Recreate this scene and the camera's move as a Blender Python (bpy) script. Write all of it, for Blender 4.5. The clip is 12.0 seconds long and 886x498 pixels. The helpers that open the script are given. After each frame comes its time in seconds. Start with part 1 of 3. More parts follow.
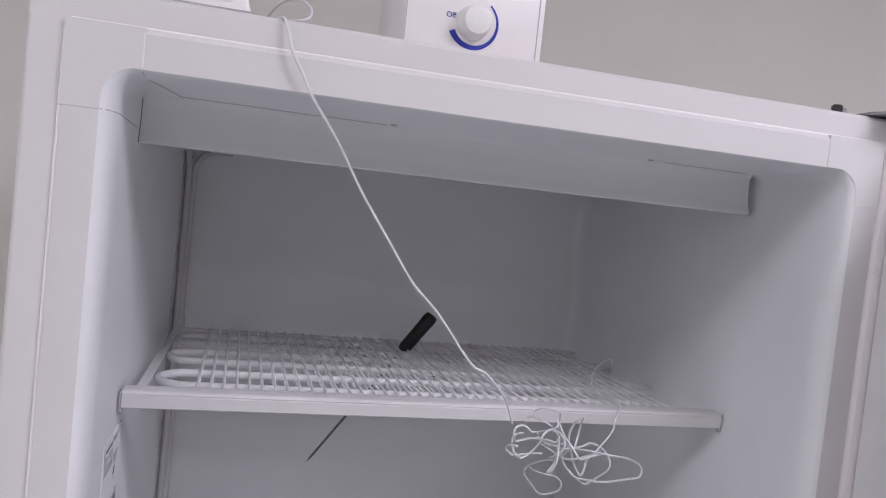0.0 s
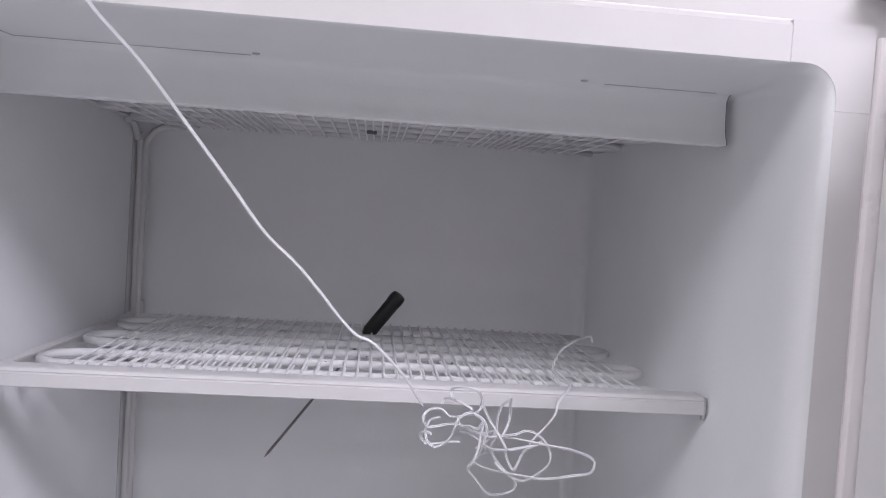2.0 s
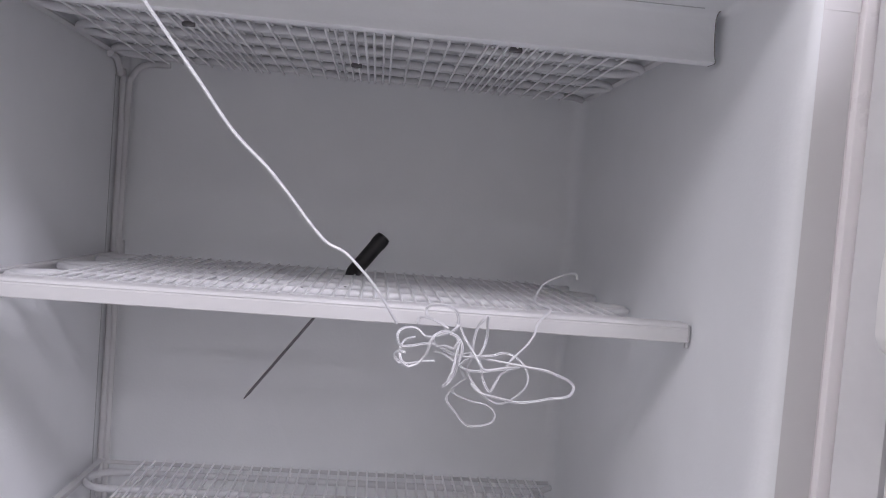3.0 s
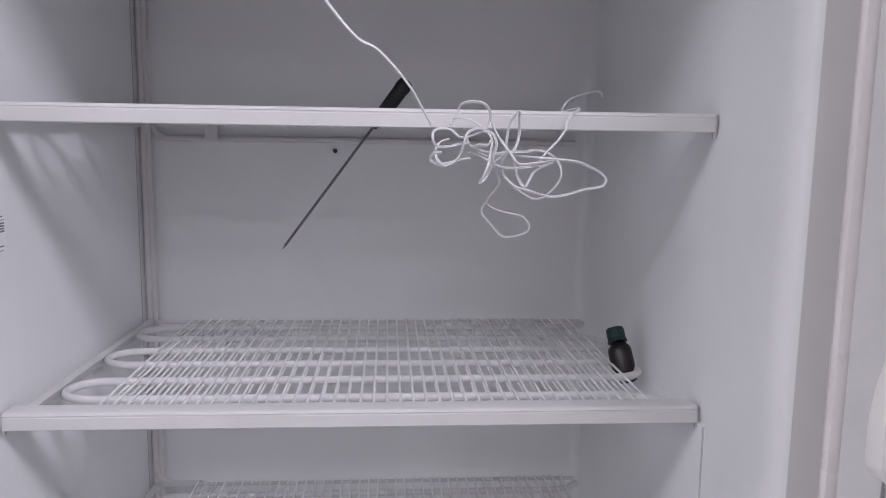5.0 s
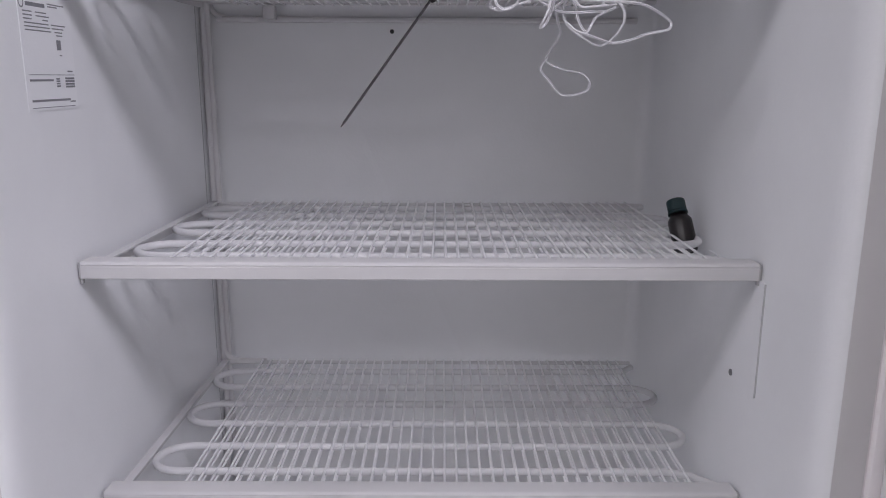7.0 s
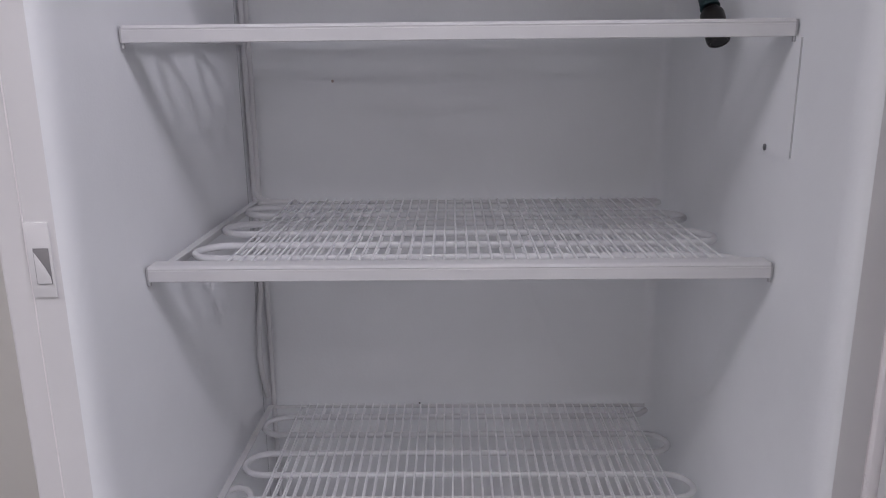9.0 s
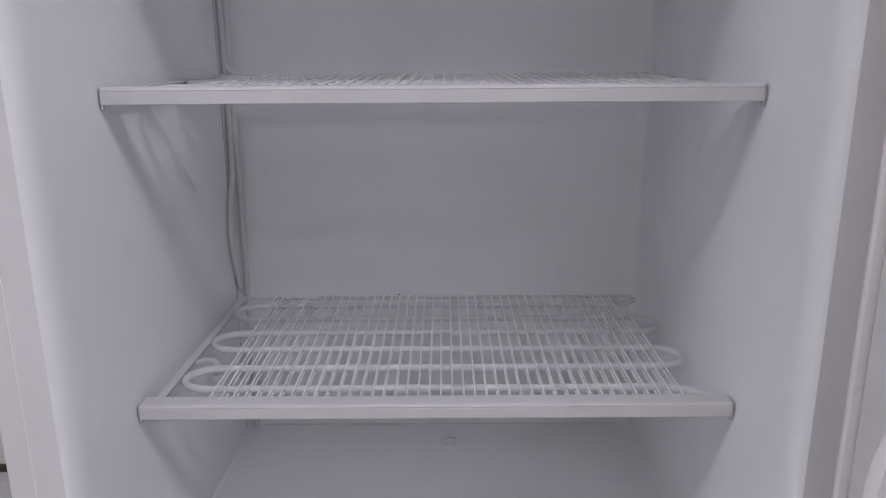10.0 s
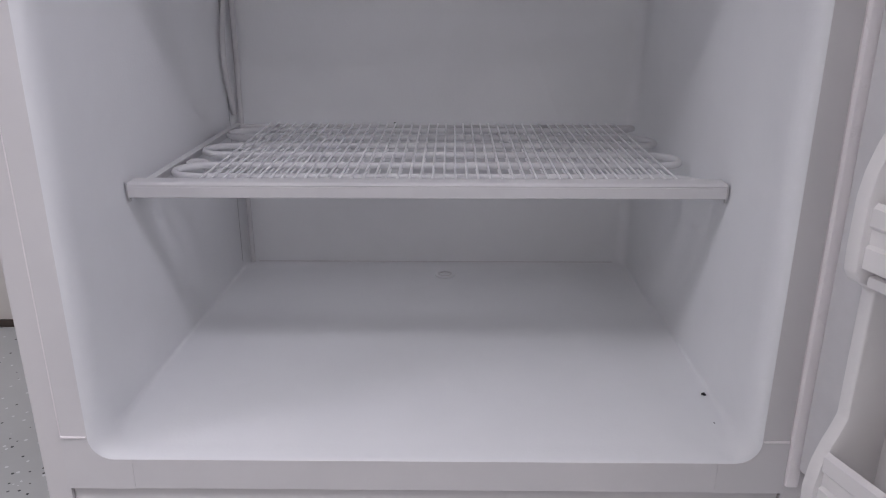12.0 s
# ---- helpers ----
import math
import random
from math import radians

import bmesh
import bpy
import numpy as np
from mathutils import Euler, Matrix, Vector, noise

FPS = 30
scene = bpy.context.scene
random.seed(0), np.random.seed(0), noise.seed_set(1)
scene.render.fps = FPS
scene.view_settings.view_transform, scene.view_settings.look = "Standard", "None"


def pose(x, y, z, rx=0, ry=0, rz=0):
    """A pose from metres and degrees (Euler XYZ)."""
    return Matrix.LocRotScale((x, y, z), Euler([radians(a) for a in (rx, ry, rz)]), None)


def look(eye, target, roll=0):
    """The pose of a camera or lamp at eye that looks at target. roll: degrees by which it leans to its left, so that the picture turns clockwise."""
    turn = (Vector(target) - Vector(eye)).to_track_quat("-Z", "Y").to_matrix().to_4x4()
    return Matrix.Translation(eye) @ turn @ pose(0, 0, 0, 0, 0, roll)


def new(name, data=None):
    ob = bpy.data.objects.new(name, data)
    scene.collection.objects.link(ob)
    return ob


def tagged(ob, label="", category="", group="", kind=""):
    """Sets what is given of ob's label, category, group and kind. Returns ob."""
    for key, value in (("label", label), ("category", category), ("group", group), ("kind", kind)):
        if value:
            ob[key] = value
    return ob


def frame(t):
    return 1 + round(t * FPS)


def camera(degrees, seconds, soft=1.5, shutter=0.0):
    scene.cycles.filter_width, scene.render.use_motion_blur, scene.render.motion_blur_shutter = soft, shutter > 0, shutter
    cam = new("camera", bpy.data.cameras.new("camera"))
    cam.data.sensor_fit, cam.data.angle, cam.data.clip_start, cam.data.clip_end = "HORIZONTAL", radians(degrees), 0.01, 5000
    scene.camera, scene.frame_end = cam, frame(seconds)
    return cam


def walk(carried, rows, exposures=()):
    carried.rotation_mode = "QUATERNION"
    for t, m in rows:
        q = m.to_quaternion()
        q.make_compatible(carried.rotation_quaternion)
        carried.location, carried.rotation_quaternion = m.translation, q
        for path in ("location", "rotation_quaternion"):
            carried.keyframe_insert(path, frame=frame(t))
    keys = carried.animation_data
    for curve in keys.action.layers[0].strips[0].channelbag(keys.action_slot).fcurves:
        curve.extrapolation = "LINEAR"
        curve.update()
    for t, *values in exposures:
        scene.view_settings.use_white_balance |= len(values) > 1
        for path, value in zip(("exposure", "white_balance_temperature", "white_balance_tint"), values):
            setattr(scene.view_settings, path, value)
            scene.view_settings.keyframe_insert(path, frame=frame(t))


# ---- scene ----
cam = camera(60.6, 12.0, 1.0)
PATH = [
    (0, (-0.225, -0.678, 1.527), (0.289, 1.252, 1.434), 6.1),
    (0.5, (-0.17, -0.633, 1.525), (0.243, 1.321, 1.414), 5.2),
    (1, (-0.113, -0.618, 1.531), (0.225, 1.353, 1.488), 3.8),
    (1.5, (-0.038, -0.622, 1.529), (0.188, 1.364, 1.484), 3.9),
    (2, (0.01, -0.598, 1.482), (0.193, 1.392, 1.399), 3.7),
    (2.5, (0.031, -0.582, 1.444), (0.212, 1.408, 1.366), 4.1),
    (3, (0.038, -0.585, 1.413), (0.214, 1.405, 1.324), 4.6),
    (3.5, (0.035, -0.608, 1.377), (0.198, 1.378, 1.206), 4.1),
    (3.7, (0.032, -0.607, 1.364), (0.189, 1.376, 1.148), 3.4),
    (5.3, (0.023, -0.616, 1.299), (0.17, 1.359, 1.018), 0.8),
    (5.5, (0.023, -0.619, 1.295), (0.168, 1.359, 1.035), 1.1),
    (6, (0.017, -0.625, 1.275), (0.115, 1.348, 0.957), 0.6),
    (6.5, (0.013, -0.624, 1.26), (0.045, 1.333, 0.849), 0.0),
    (6.7, (0.015, -0.625, 1.25), (0.028, 1.329, 0.824), 0.2),
    (8.3, (0.033, -0.661, 1.133), (-0.015, 1.278, 0.645), -0.9),
    (8.5, (0.031, -0.671, 1.12), (-0.04, 1.268, 0.632), -1.3),
    (9, (-0.005, -0.683, 1.033), (-0.031, 1.252, 0.53), -0.6),
    (9.5, (0.007, -0.67, 0.921), (0.013, 1.262, 0.404), -0.2),
    (10, (0.011, -0.679, 0.863), (0.006, 1.25, 0.336), -0.4),
    (10.5, (0.017, -0.676, 0.812), (-0.023, 1.245, 0.258), -1.6),
    (11, (0.012, -0.681, 0.767), (-0.037, 1.235, 0.198), -1.6),
    (11.5, (0.016, -0.7, 0.719), (-0.018, 1.205, 0.113), -0.6),
    (12, (0.027, -0.718, 0.69), (0.005, 1.168, 0.024), 0.0),
]
walk(cam, [(t, look(eye, target, roll)) for t, eye, target, roll in PATH],
     [(0, -0.12), (0.5, 0.0), (1.0, 0.12), (1.5, 0.20), (3.0, 0.25), (3.5, 0.23), (5.5, 0.11), (6.5, 0.01), (8.5, -0.12), (9.0, -0.14), (9.5, -0.09), (11.0, -0.06), (12.0, -0.05)])

# ---- world and lights ----
world = bpy.data.worlds.new("room_air")
world.use_nodes = True
scene.world = world
world.node_tree.nodes["Background"].inputs[0].default_value = (0.9, 0.92, 1.0, 1)
world.node_tree.nodes["Background"].inputs[1].default_value = 0.02


def area_lamp(name, at, sx, sy, watts, colour):
    data = bpy.data.lights.new(name, "AREA")
    data.shape, data.size, data.size_y, data.energy, data.color = "RECTANGLE", sx, sy, watts, colour
    lamp = new(name, data)
    lamp.matrix_world = pose(*at)
    return lamp


# Unseen ceiling panels; places and watts are set to fit the cabinet's shading.
LAMPS = [(1.20, -1.30, 37.0), (-2.45, -1.00, 20.0), (-0.65, -1.35, 4.0), (1.20, -3.05, 6.0), (-2.45, -3.05, 4.0)]
for lx, ly, watts in LAMPS:
    area_lamp("troffer_light", (lx, ly, 2.655), 1.16, 0.56, watts, (0.975, 0.943, 1.105))


# ---- materials ----
def material(name, colour, rough=0.4, metal=0.0, grain=0.0, grain_scale=400.0, stain=0.0, stain_scale=6.0,
             stain_colour=None, spec=0.5, coat=0.0):
    """A painted or moulded surface: colour with two scales of variation and a fine relief."""
    m = bpy.data.materials.new(name)
    m.use_nodes = True
    nt = m.node_tree
    b = nt.nodes["Principled BSDF"]
    b.inputs["Roughness"].default_value = rough
    b.inputs["Metallic"].default_value = metal
    b.inputs["Specular IOR Level"].default_value = spec
    b.inputs["Coat Weight"].default_value = coat
    geo = nt.nodes.new("ShaderNodeTexCoord")
    big = nt.nodes.new("ShaderNodeTexNoise")
    big.inputs["Scale"].default_value = stain_scale
    big.inputs["Detail"].default_value = 6
    big.inputs["Roughness"].default_value = 0.62
    nt.links.new(geo.outputs["Object"], big.inputs["Vector"])
    ramp = nt.nodes.new("ShaderNodeMapRange")
    ramp.inputs["From Min"].default_value, ramp.inputs["From Max"].default_value = 0.40, 0.75
    ramp.inputs["To Max"].default_value = stain
    nt.links.new(big.outputs["Fac"], ramp.inputs["Value"])
    mix = nt.nodes.new("ShaderNodeMix")
    mix.data_type = "RGBA"
    dark = stain_colour or tuple(c * 0.72 for c in colour)
    mix.inputs["A"].default_value = (*colour, 1)
    mix.inputs["B"].default_value = (*dark, 1)
    nt.links.new(ramp.outputs["Result"], mix.inputs["Factor"])
    nt.links.new(mix.outputs["Result"], b.inputs["Base Color"])
    rr = nt.nodes.new("ShaderNodeMapRange")
    rr.inputs["To Min"].default_value, rr.inputs["To Max"].default_value = rough * 0.82, min(1.0, rough * 1.22)
    nt.links.new(big.outputs["Fac"], rr.inputs["Value"])
    nt.links.new(rr.outputs["Result"], b.inputs["Roughness"])
    if grain:
        fine = nt.nodes.new("ShaderNodeTexNoise")
        fine.inputs["Scale"].default_value = grain_scale
        fine.inputs["Detail"].default_value = 2
        nt.links.new(geo.outputs["Object"], fine.inputs["Vector"])
        bump = nt.nodes.new("ShaderNodeBump")
        bump.inputs["Strength"].default_value = grain
        bump.inputs["Distance"].default_value = 0.001
        nt.links.new(fine.outputs["Fac"], bump.inputs["Height"])
        nt.links.new(bump.outputs["Normal"], b.inputs["Normal"])
    return m


LINER = material("liner_enamel", (0.825, 0.832, 0.85), 0.38, grain=0.16, grain_scale=300, stain=0.25, stain_scale=3.5)
TRIM = material("cream_trim_plastic", (0.69, 0.672, 0.678), 0.42, grain=0.04, grain_scale=500, stain=0.2, stain_scale=7)
STEEL = material("white_painted_steel", (0.69, 0.668, 0.672), 0.36, grain=0.05, grain_scale=700, stain=0.12, stain_scale=5)
SHELFCOAT = material("shelf_powder_coat", (0.665, 0.655, 0.665), 0.5, grain=0.10, grain_scale=900, stain=0.25, stain_scale=14)
# One coat in two tones: paler wires, duller tubes, evening out how light falls.
TUBECOAT_DIM = material("tube_powder_coat_dim", (0.70, 0.695, 0.71), 0.55, grain=0.12, grain_scale=900, stain=0.25, stain_scale=14)
WIRECOAT_LIT = material("wire_powder_coat_lit", (0.89, 0.885, 0.90), 0.5, grain=0.10, grain_scale=900, stain=0.2, stain_scale=14)
DOORPLASTIC = material("door_liner_plastic", (0.82, 0.80, 0.795), 0.33, stain=0.15, stain_scale=5)
JOINT = material("grey_sealant", (0.52, 0.52, 0.53), 0.6, stain=0.4, stain_scale=25)
SLOT = material("slot_shadow_plastic", (0.15, 0.14, 0.145), 0.6, stain=0.4, stain_scale=60)
SLOTDIM = material("shaded_slot_plastic", (0.26, 0.245, 0.25), 0.6, stain=0.4, stain_scale=60)
GASKETW = material("white_gasket_vinyl", (0.70, 0.69, 0.70), 0.5, stain=0.3, stain_scale=20)
GASKET = material("grey_gasket_rubber", (0.50, 0.49, 0.50), 0.6, stain=0.3, stain_scale=20)
CORD = material("white_cord_vinyl", (0.72, 0.715, 0.74), 0.4, stain=0.2, stain_scale=60)
BLACK = material("black_plastic", (0.012, 0.011, 0.012), 0.38, grain=0.2, grain_scale=800, stain=0.5, stain_scale=60, stain_colour=(0.03, 0.022, 0.02))
STEM = material("dull_steel_stem", (0.20, 0.19, 0.20), 0.38, metal=0.7, stain=0.4, stain_scale=60)
CHROME = material("zinc_plated_metal", (0.42, 0.43, 0.45), 0.32, metal=1.0, stain=0.5, stain_scale=40)
DARK = material("dark_recess", (0.03, 0.03, 0.033), 0.7, stain=0.3, stain_scale=40)
SCREW = material("screw_metal", (0.25, 0.25, 0.26), 0.4, metal=0.9, stain=0.5, stain_scale=300)
BOX = material("white_box_plastic", (0.86, 0.82, 0.83), 0.28, stain=0.15, stain_scale=12)
KNOB = material("white_knob_plastic", (0.80, 0.78, 0.77), 0.3, stain=0.2, stain_scale=30)
BLUE = material("blue_ink", (0.012, 0.03, 0.36), 0.45, stain=0.2, stain_scale=80)
INK = material("grey_black_ink", (0.20, 0.20, 0.22), 0.6, stain=0.6, stain_scale=300, stain_colour=(0.3, 0.3, 0.31))
TEAL = material("teal_cap_plastic", (0.006, 0.030, 0.034), 0.5, stain=0.4, stain_scale=60)
AMBER = material("dark_amber_bottle", (0.005, 0.0035, 0.004), 0.32, stain=0.4, stain_scale=40, stain_colour=(0.03, 0.012, 0.01))
WALL = material("beige_wall_paint", (0.67, 0.64, 0.605), 0.7, grain=0.25, grain_scale=180, stain=0.18, stain_scale=2.5)
CEIL = material("ceiling_tile", (0.78, 0.77, 0.75), 0.85, grain=0.4, grain_scale=120, stain=0.2, stain_scale=4)
RUST = material("rust_brown", (0.46, 0.38, 0.35), 0.7, stain=0.5, stain_scale=400)
SKIRT = material("dark_brown_skirting", (0.05, 0.035, 0.028), 0.6, stain=0.5, stain_scale=15)


def flake_floor():
    """Grey epoxy floor with scattered dark and pale flakes."""
    m = material("grey_epoxy_floor", (0.52, 0.535, 0.54), 0.3, grain=0.2, grain_scale=90, stain=0.35, stain_scale=5)
    nt = m.node_tree
    b = nt.nodes["Principled BSDF"]
    base = b.inputs["Base Color"].links[0].from_socket
    co = next(n for n in nt.nodes if n.type == "TEX_COORD")
    for scale, low, tint, seed in ((130, 0.90, (0.05, 0.055, 0.06), 0.0), (120, 0.88, (0.72, 0.74, 0.75), 7.3)):
        shift = nt.nodes.new("ShaderNodeVectorMath")
        shift.inputs[1].default_value = (seed, seed * 1.7, 0)
        nt.links.new(co.outputs["Object"], shift.inputs[0])
        v = nt.nodes.new("ShaderNodeTexVoronoi")
        v.inputs["Scale"].default_value = scale
        nt.links.new(shift.outputs[0], v.inputs["Vector"])
        sep = nt.nodes.new("ShaderNodeSeparateColor")
        nt.links.new(v.outputs["Color"], sep.inputs["Color"])
        pick = nt.nodes.new("ShaderNodeMath")
        pick.operation = "GREATER_THAN"
        pick.inputs[1].default_value = low
        nt.links.new(sep.outputs["Red"], pick.inputs[0])
        near = nt.nodes.new("ShaderNodeMath")
        near.operation = "LESS_THAN"
        near.inputs[1].default_value = 0.33
        nt.links.new(v.outputs["Distance"], near.inputs[0])
        both = nt.nodes.new("ShaderNodeMath")
        both.operation = "MULTIPLY"
        nt.links.new(pick.outputs[0], both.inputs[0])
        nt.links.new(near.outputs[0], both.inputs[1])
        mix = nt.nodes.new("ShaderNodeMix")
        mix.data_type = "RGBA"
        mix.inputs["B"].default_value = (*tint, 1)
        nt.links.new(both.outputs[0], mix.inputs["Factor"])
        nt.links.new(base, mix.inputs["A"])
        base = mix.outputs["Result"]
    nt.links.new(base, b.inputs["Base Color"])
    return m


EPOXY = flake_floor()
GLOW = bpy.data.materials.new("lamp_diffuser")
GLOW.use_nodes = True
GLOW.node_tree.nodes["Principled BSDF"].inputs["Emission Color"].default_value = (1, 0.97, 0.96, 1)
GLOW.node_tree.nodes["Principled BSDF"].inputs["Emission Strength"].default_value = 3.0


# ---- mesh helpers ----
def mesh_object(name, bm, mat, smooth=True):
    bmesh.ops.recalc_face_normals(bm, faces=bm.faces)
    me = bpy.data.meshes.new(name)
    bm.to_mesh(me)
    bm.free()
    me.materials.append(mat)
    if smooth:
        for p in me.polygons:
            p.use_smooth = True
        me.set_sharp_from_angle(angle=radians(38))
    return new(name, me)


def part(name, bm, mat, parent, label="", smooth=True):
    ob = mesh_object(name, bm, mat, smooth)
    ob.parent = parent
    if label:
        tagged(ob, label=label)
    return ob


def box(lo, hi, bevel=0.0, bm=None, segments=2):
    bm = bm or bmesh.new()
    size = [h - l for l, h in zip(lo, hi)]
    mid = [(h + l) / 2 for l, h in zip(lo, hi)]
    made = bmesh.ops.create_cube(bm, size=1, matrix=Matrix.LocRotScale(mid, None, size))
    if bevel:
        edges = list({e for v in made["verts"] for e in v.link_edges})
        bmesh.ops.bevel(bm, geom=edges, offset=bevel, segments=segments, profile=0.5, affect="EDGES")
    return bm


def smooth_line(points, steps=6):
    """Catmull-Rom through the points."""
    p = [Vector(q) for q in points]
    p = [2 * p[0] - p[1]] + p + [2 * p[-1] - p[-2]]
    out = []
    for i in range(1, len(p) - 2):
        a, b, c, d = p[i - 1:i + 3]
        for k in range(steps):
            t = k / steps
            out.append(0.5 * (2 * b + (c - a) * t + (2 * a - 5 * b + 4 * c - d) * t * t + (3 * b - a - 3 * c + d) * t ** 3))
    out.append(p[-2])
    return out


def sweep(line, outline, bm=None, twist=0.0):
    """Carries a closed outline, a list of (a, b), along a line of points."""
    bm = bm or bmesh.new()
    line = [Vector(q) for q in line]
    rings = []
    side = None
    for i, q in enumerate(line):
        way = (line[min(i + 1, len(line) - 1)] - line[max(i - 1, 0)]).normalized()
        if side is None:
            side = way.cross(Vector((0, 0, 1)))
            if side.length < 0.05:
                side = way.cross(Vector((0, 1, 0)))
        side = (side - way * side.dot(way)).normalized()
        up = side.cross(way)
        turn = twist * i
        c, s = math.cos(turn), math.sin(turn)
        rings.append([bm.verts.new(q + side * (a * c - b * s) + up * (a * s + b * c)) for a, b in outline])
    n = len(outline)
    for r, s in zip(rings, rings[1:]):
        for k in range(n):
            bm.faces.new((r[k], r[(k + 1) % n], s[(k + 1) % n], s[k]))
    bm.faces.new(rings[0])
    bm.faces.new(rings[-1][::-1])
    return bm


def circle(r, n=10, squash=1.0):
    return [(r * math.cos(2 * math.pi * k / n), r * squash * math.sin(2 * math.pi * k / n)) for k in range(n)]


def lathe(profile, n=24, m=None, bm=None):
    """Turns a profile of (radius, height) round z, then moves it by m."""
    bm = bm or bmesh.new()
    m = m or Matrix()
    rings = []
    for r, z in profile:
        rings.append([bm.verts.new(m @ Vector((r * math.cos(2 * math.pi * k / n), r * math.sin(2 * math.pi * k / n), z))) for k in range(n)])
    for a, b in zip(rings, rings[1:]):
        for k in range(n):
            bm.faces.new((a[k], a[(k + 1) % n], b[(k + 1) % n], b[k]))
    bm.faces.new(rings[0][::-1])
    bm.faces.new(rings[-1])
    return bm


def prism(outline, lo, hi, axis, bm=None, bevel=0.0):
    """A flat outline made thick along x, y or z."""
    bm = bm or bmesh.new()

    def at(a, b, c):
        return {"x": (c, a, b), "y": (a, c, b), "z": (a, b, c)}[axis]
    low = [bm.verts.new(at(a, b, lo)) for a, b in outline]
    high = [bm.verts.new(at(a, b, hi)) for a, b in outline]
    n = len(outline)
    bm.faces.new(low)
    bm.faces.new(high[::-1])
    for k in range(n):
        bm.faces.new((low[k], low[(k + 1) % n], high[(k + 1) % n], high[k]))
    if bevel:
        bmesh.ops.recalc_face_normals(bm, faces=bm.faces)
        bmesh.ops.bevel(bm, geom=list(bm.edges), offset=bevel, segments=2, profile=0.5, affect="EDGES")
    return bm


def empty(name, at=(0, 0, 0)):
    ob = new(name)
    ob.location = at
    ob.empty_display_size = 0.05
    return ob


# ---- the plan ----
FACE = -0.075          # front face of the cabinet
HALF = 0.326           # half the opening's width
FLOOR = 0.25           # liner floor
ROOF = 1.606           # liner ceiling
BACK = 0.455           # liner back wall
SHELVES = [1.334, 1.0605, 0.8230, 0.4885]   # tops of the shelf fronts
SHELF_FRONT = 0.060
ROWS = [0.114, 0.171, 0.229, 0.286, 0.340, 0.397]


# ---- room ----
def room():
    x0, x1, y0, y1, top = -3.4, 3.2, -4.6, 0.74, 2.70
    tagged(mesh_object("floor", box((x0, y0, -0.1), (x1, y1, 0)), EPOXY), "grey epoxy floor with dark and pale flakes", "floor", kind="structure")
    tagged(mesh_object("ceiling", box((x0, y0, top), (x1, y1, top + 0.1)), CEIL), "off-white tiled ceiling of the room", "ceiling", kind="structure")
    walls = (("wall_north", (x0 - 0.1, y1, -0.1), (x1 + 0.1, y1 + 0.1, top + 0.1)), ("wall_south", (x0 - 0.1, y0 - 0.1, -0.1), (x1 + 0.1, y0, top + 0.1)),
             ("wall_west", (x0 - 0.1, y0, -0.1), (x0, y1, top + 0.1)), ("wall_east", (x1, y0, -0.1), (x1 + 0.1, y1, top + 0.1)))
    for name, lo, hi in walls:
        tagged(mesh_object(name, box(lo, hi), WALL), "plain warm beige painted wall", "wall", kind="structure")
    tagged(mesh_object("baseboard", box((x0, y1 - 0.012, 0.0), (x1, y1, 0.014), 0.002), SKIRT), "thin dark brown strip at the wall's foot", "baseboard", kind="structure")
    for lx, ly, _ in LAMPS:
        fitting = tagged(empty("ceiling_light", (lx, ly, 2.70)), "unseen white recessed fluorescent ceiling panel, switched on, added to light the cabinet", "ceiling light", "ceiling lights")
        bm = bmesh.new()
        for lo, hi in (((-0.62, -0.31, -0.03), (-0.595, 0.31, 0)), ((0.595, -0.31, -0.03), (0.62, 0.31, 0)),
                       ((-0.595, -0.31, -0.03), (0.595, -0.285, 0)), ((-0.595, 0.285, -0.03), (0.595, 0.31, 0))):
            box(lo, hi, 0.003, bm)
        part("frame", bm, BOX, fitting)
        part("diffuser", box((-0.593, -0.283, -0.02), (0.593, 0.283, -0.008)), GLOW, fitting, "glowing white diffuser sheet")


room()


# ---- freezer cabinet ----
def ring_points(hx, z0, z1, rb, rt, n=7):
    """Rounded rectangle seen from the front, as (x, z)."""
    out = []
    for cx, cz, r, start in ((hx - rt, z1 - rt, rt, 0), (-hx + rt, z1 - rt, rt, 90), (-hx + rb, z0 + rb, rb, 180), (hx - rb, z0 + rb, rb, 270)):
        for k in range(n):
            a = radians(start + 90 * k / (n - 1))
            out.append((cx + r * math.cos(a), cz + r * math.sin(a)))
    return out


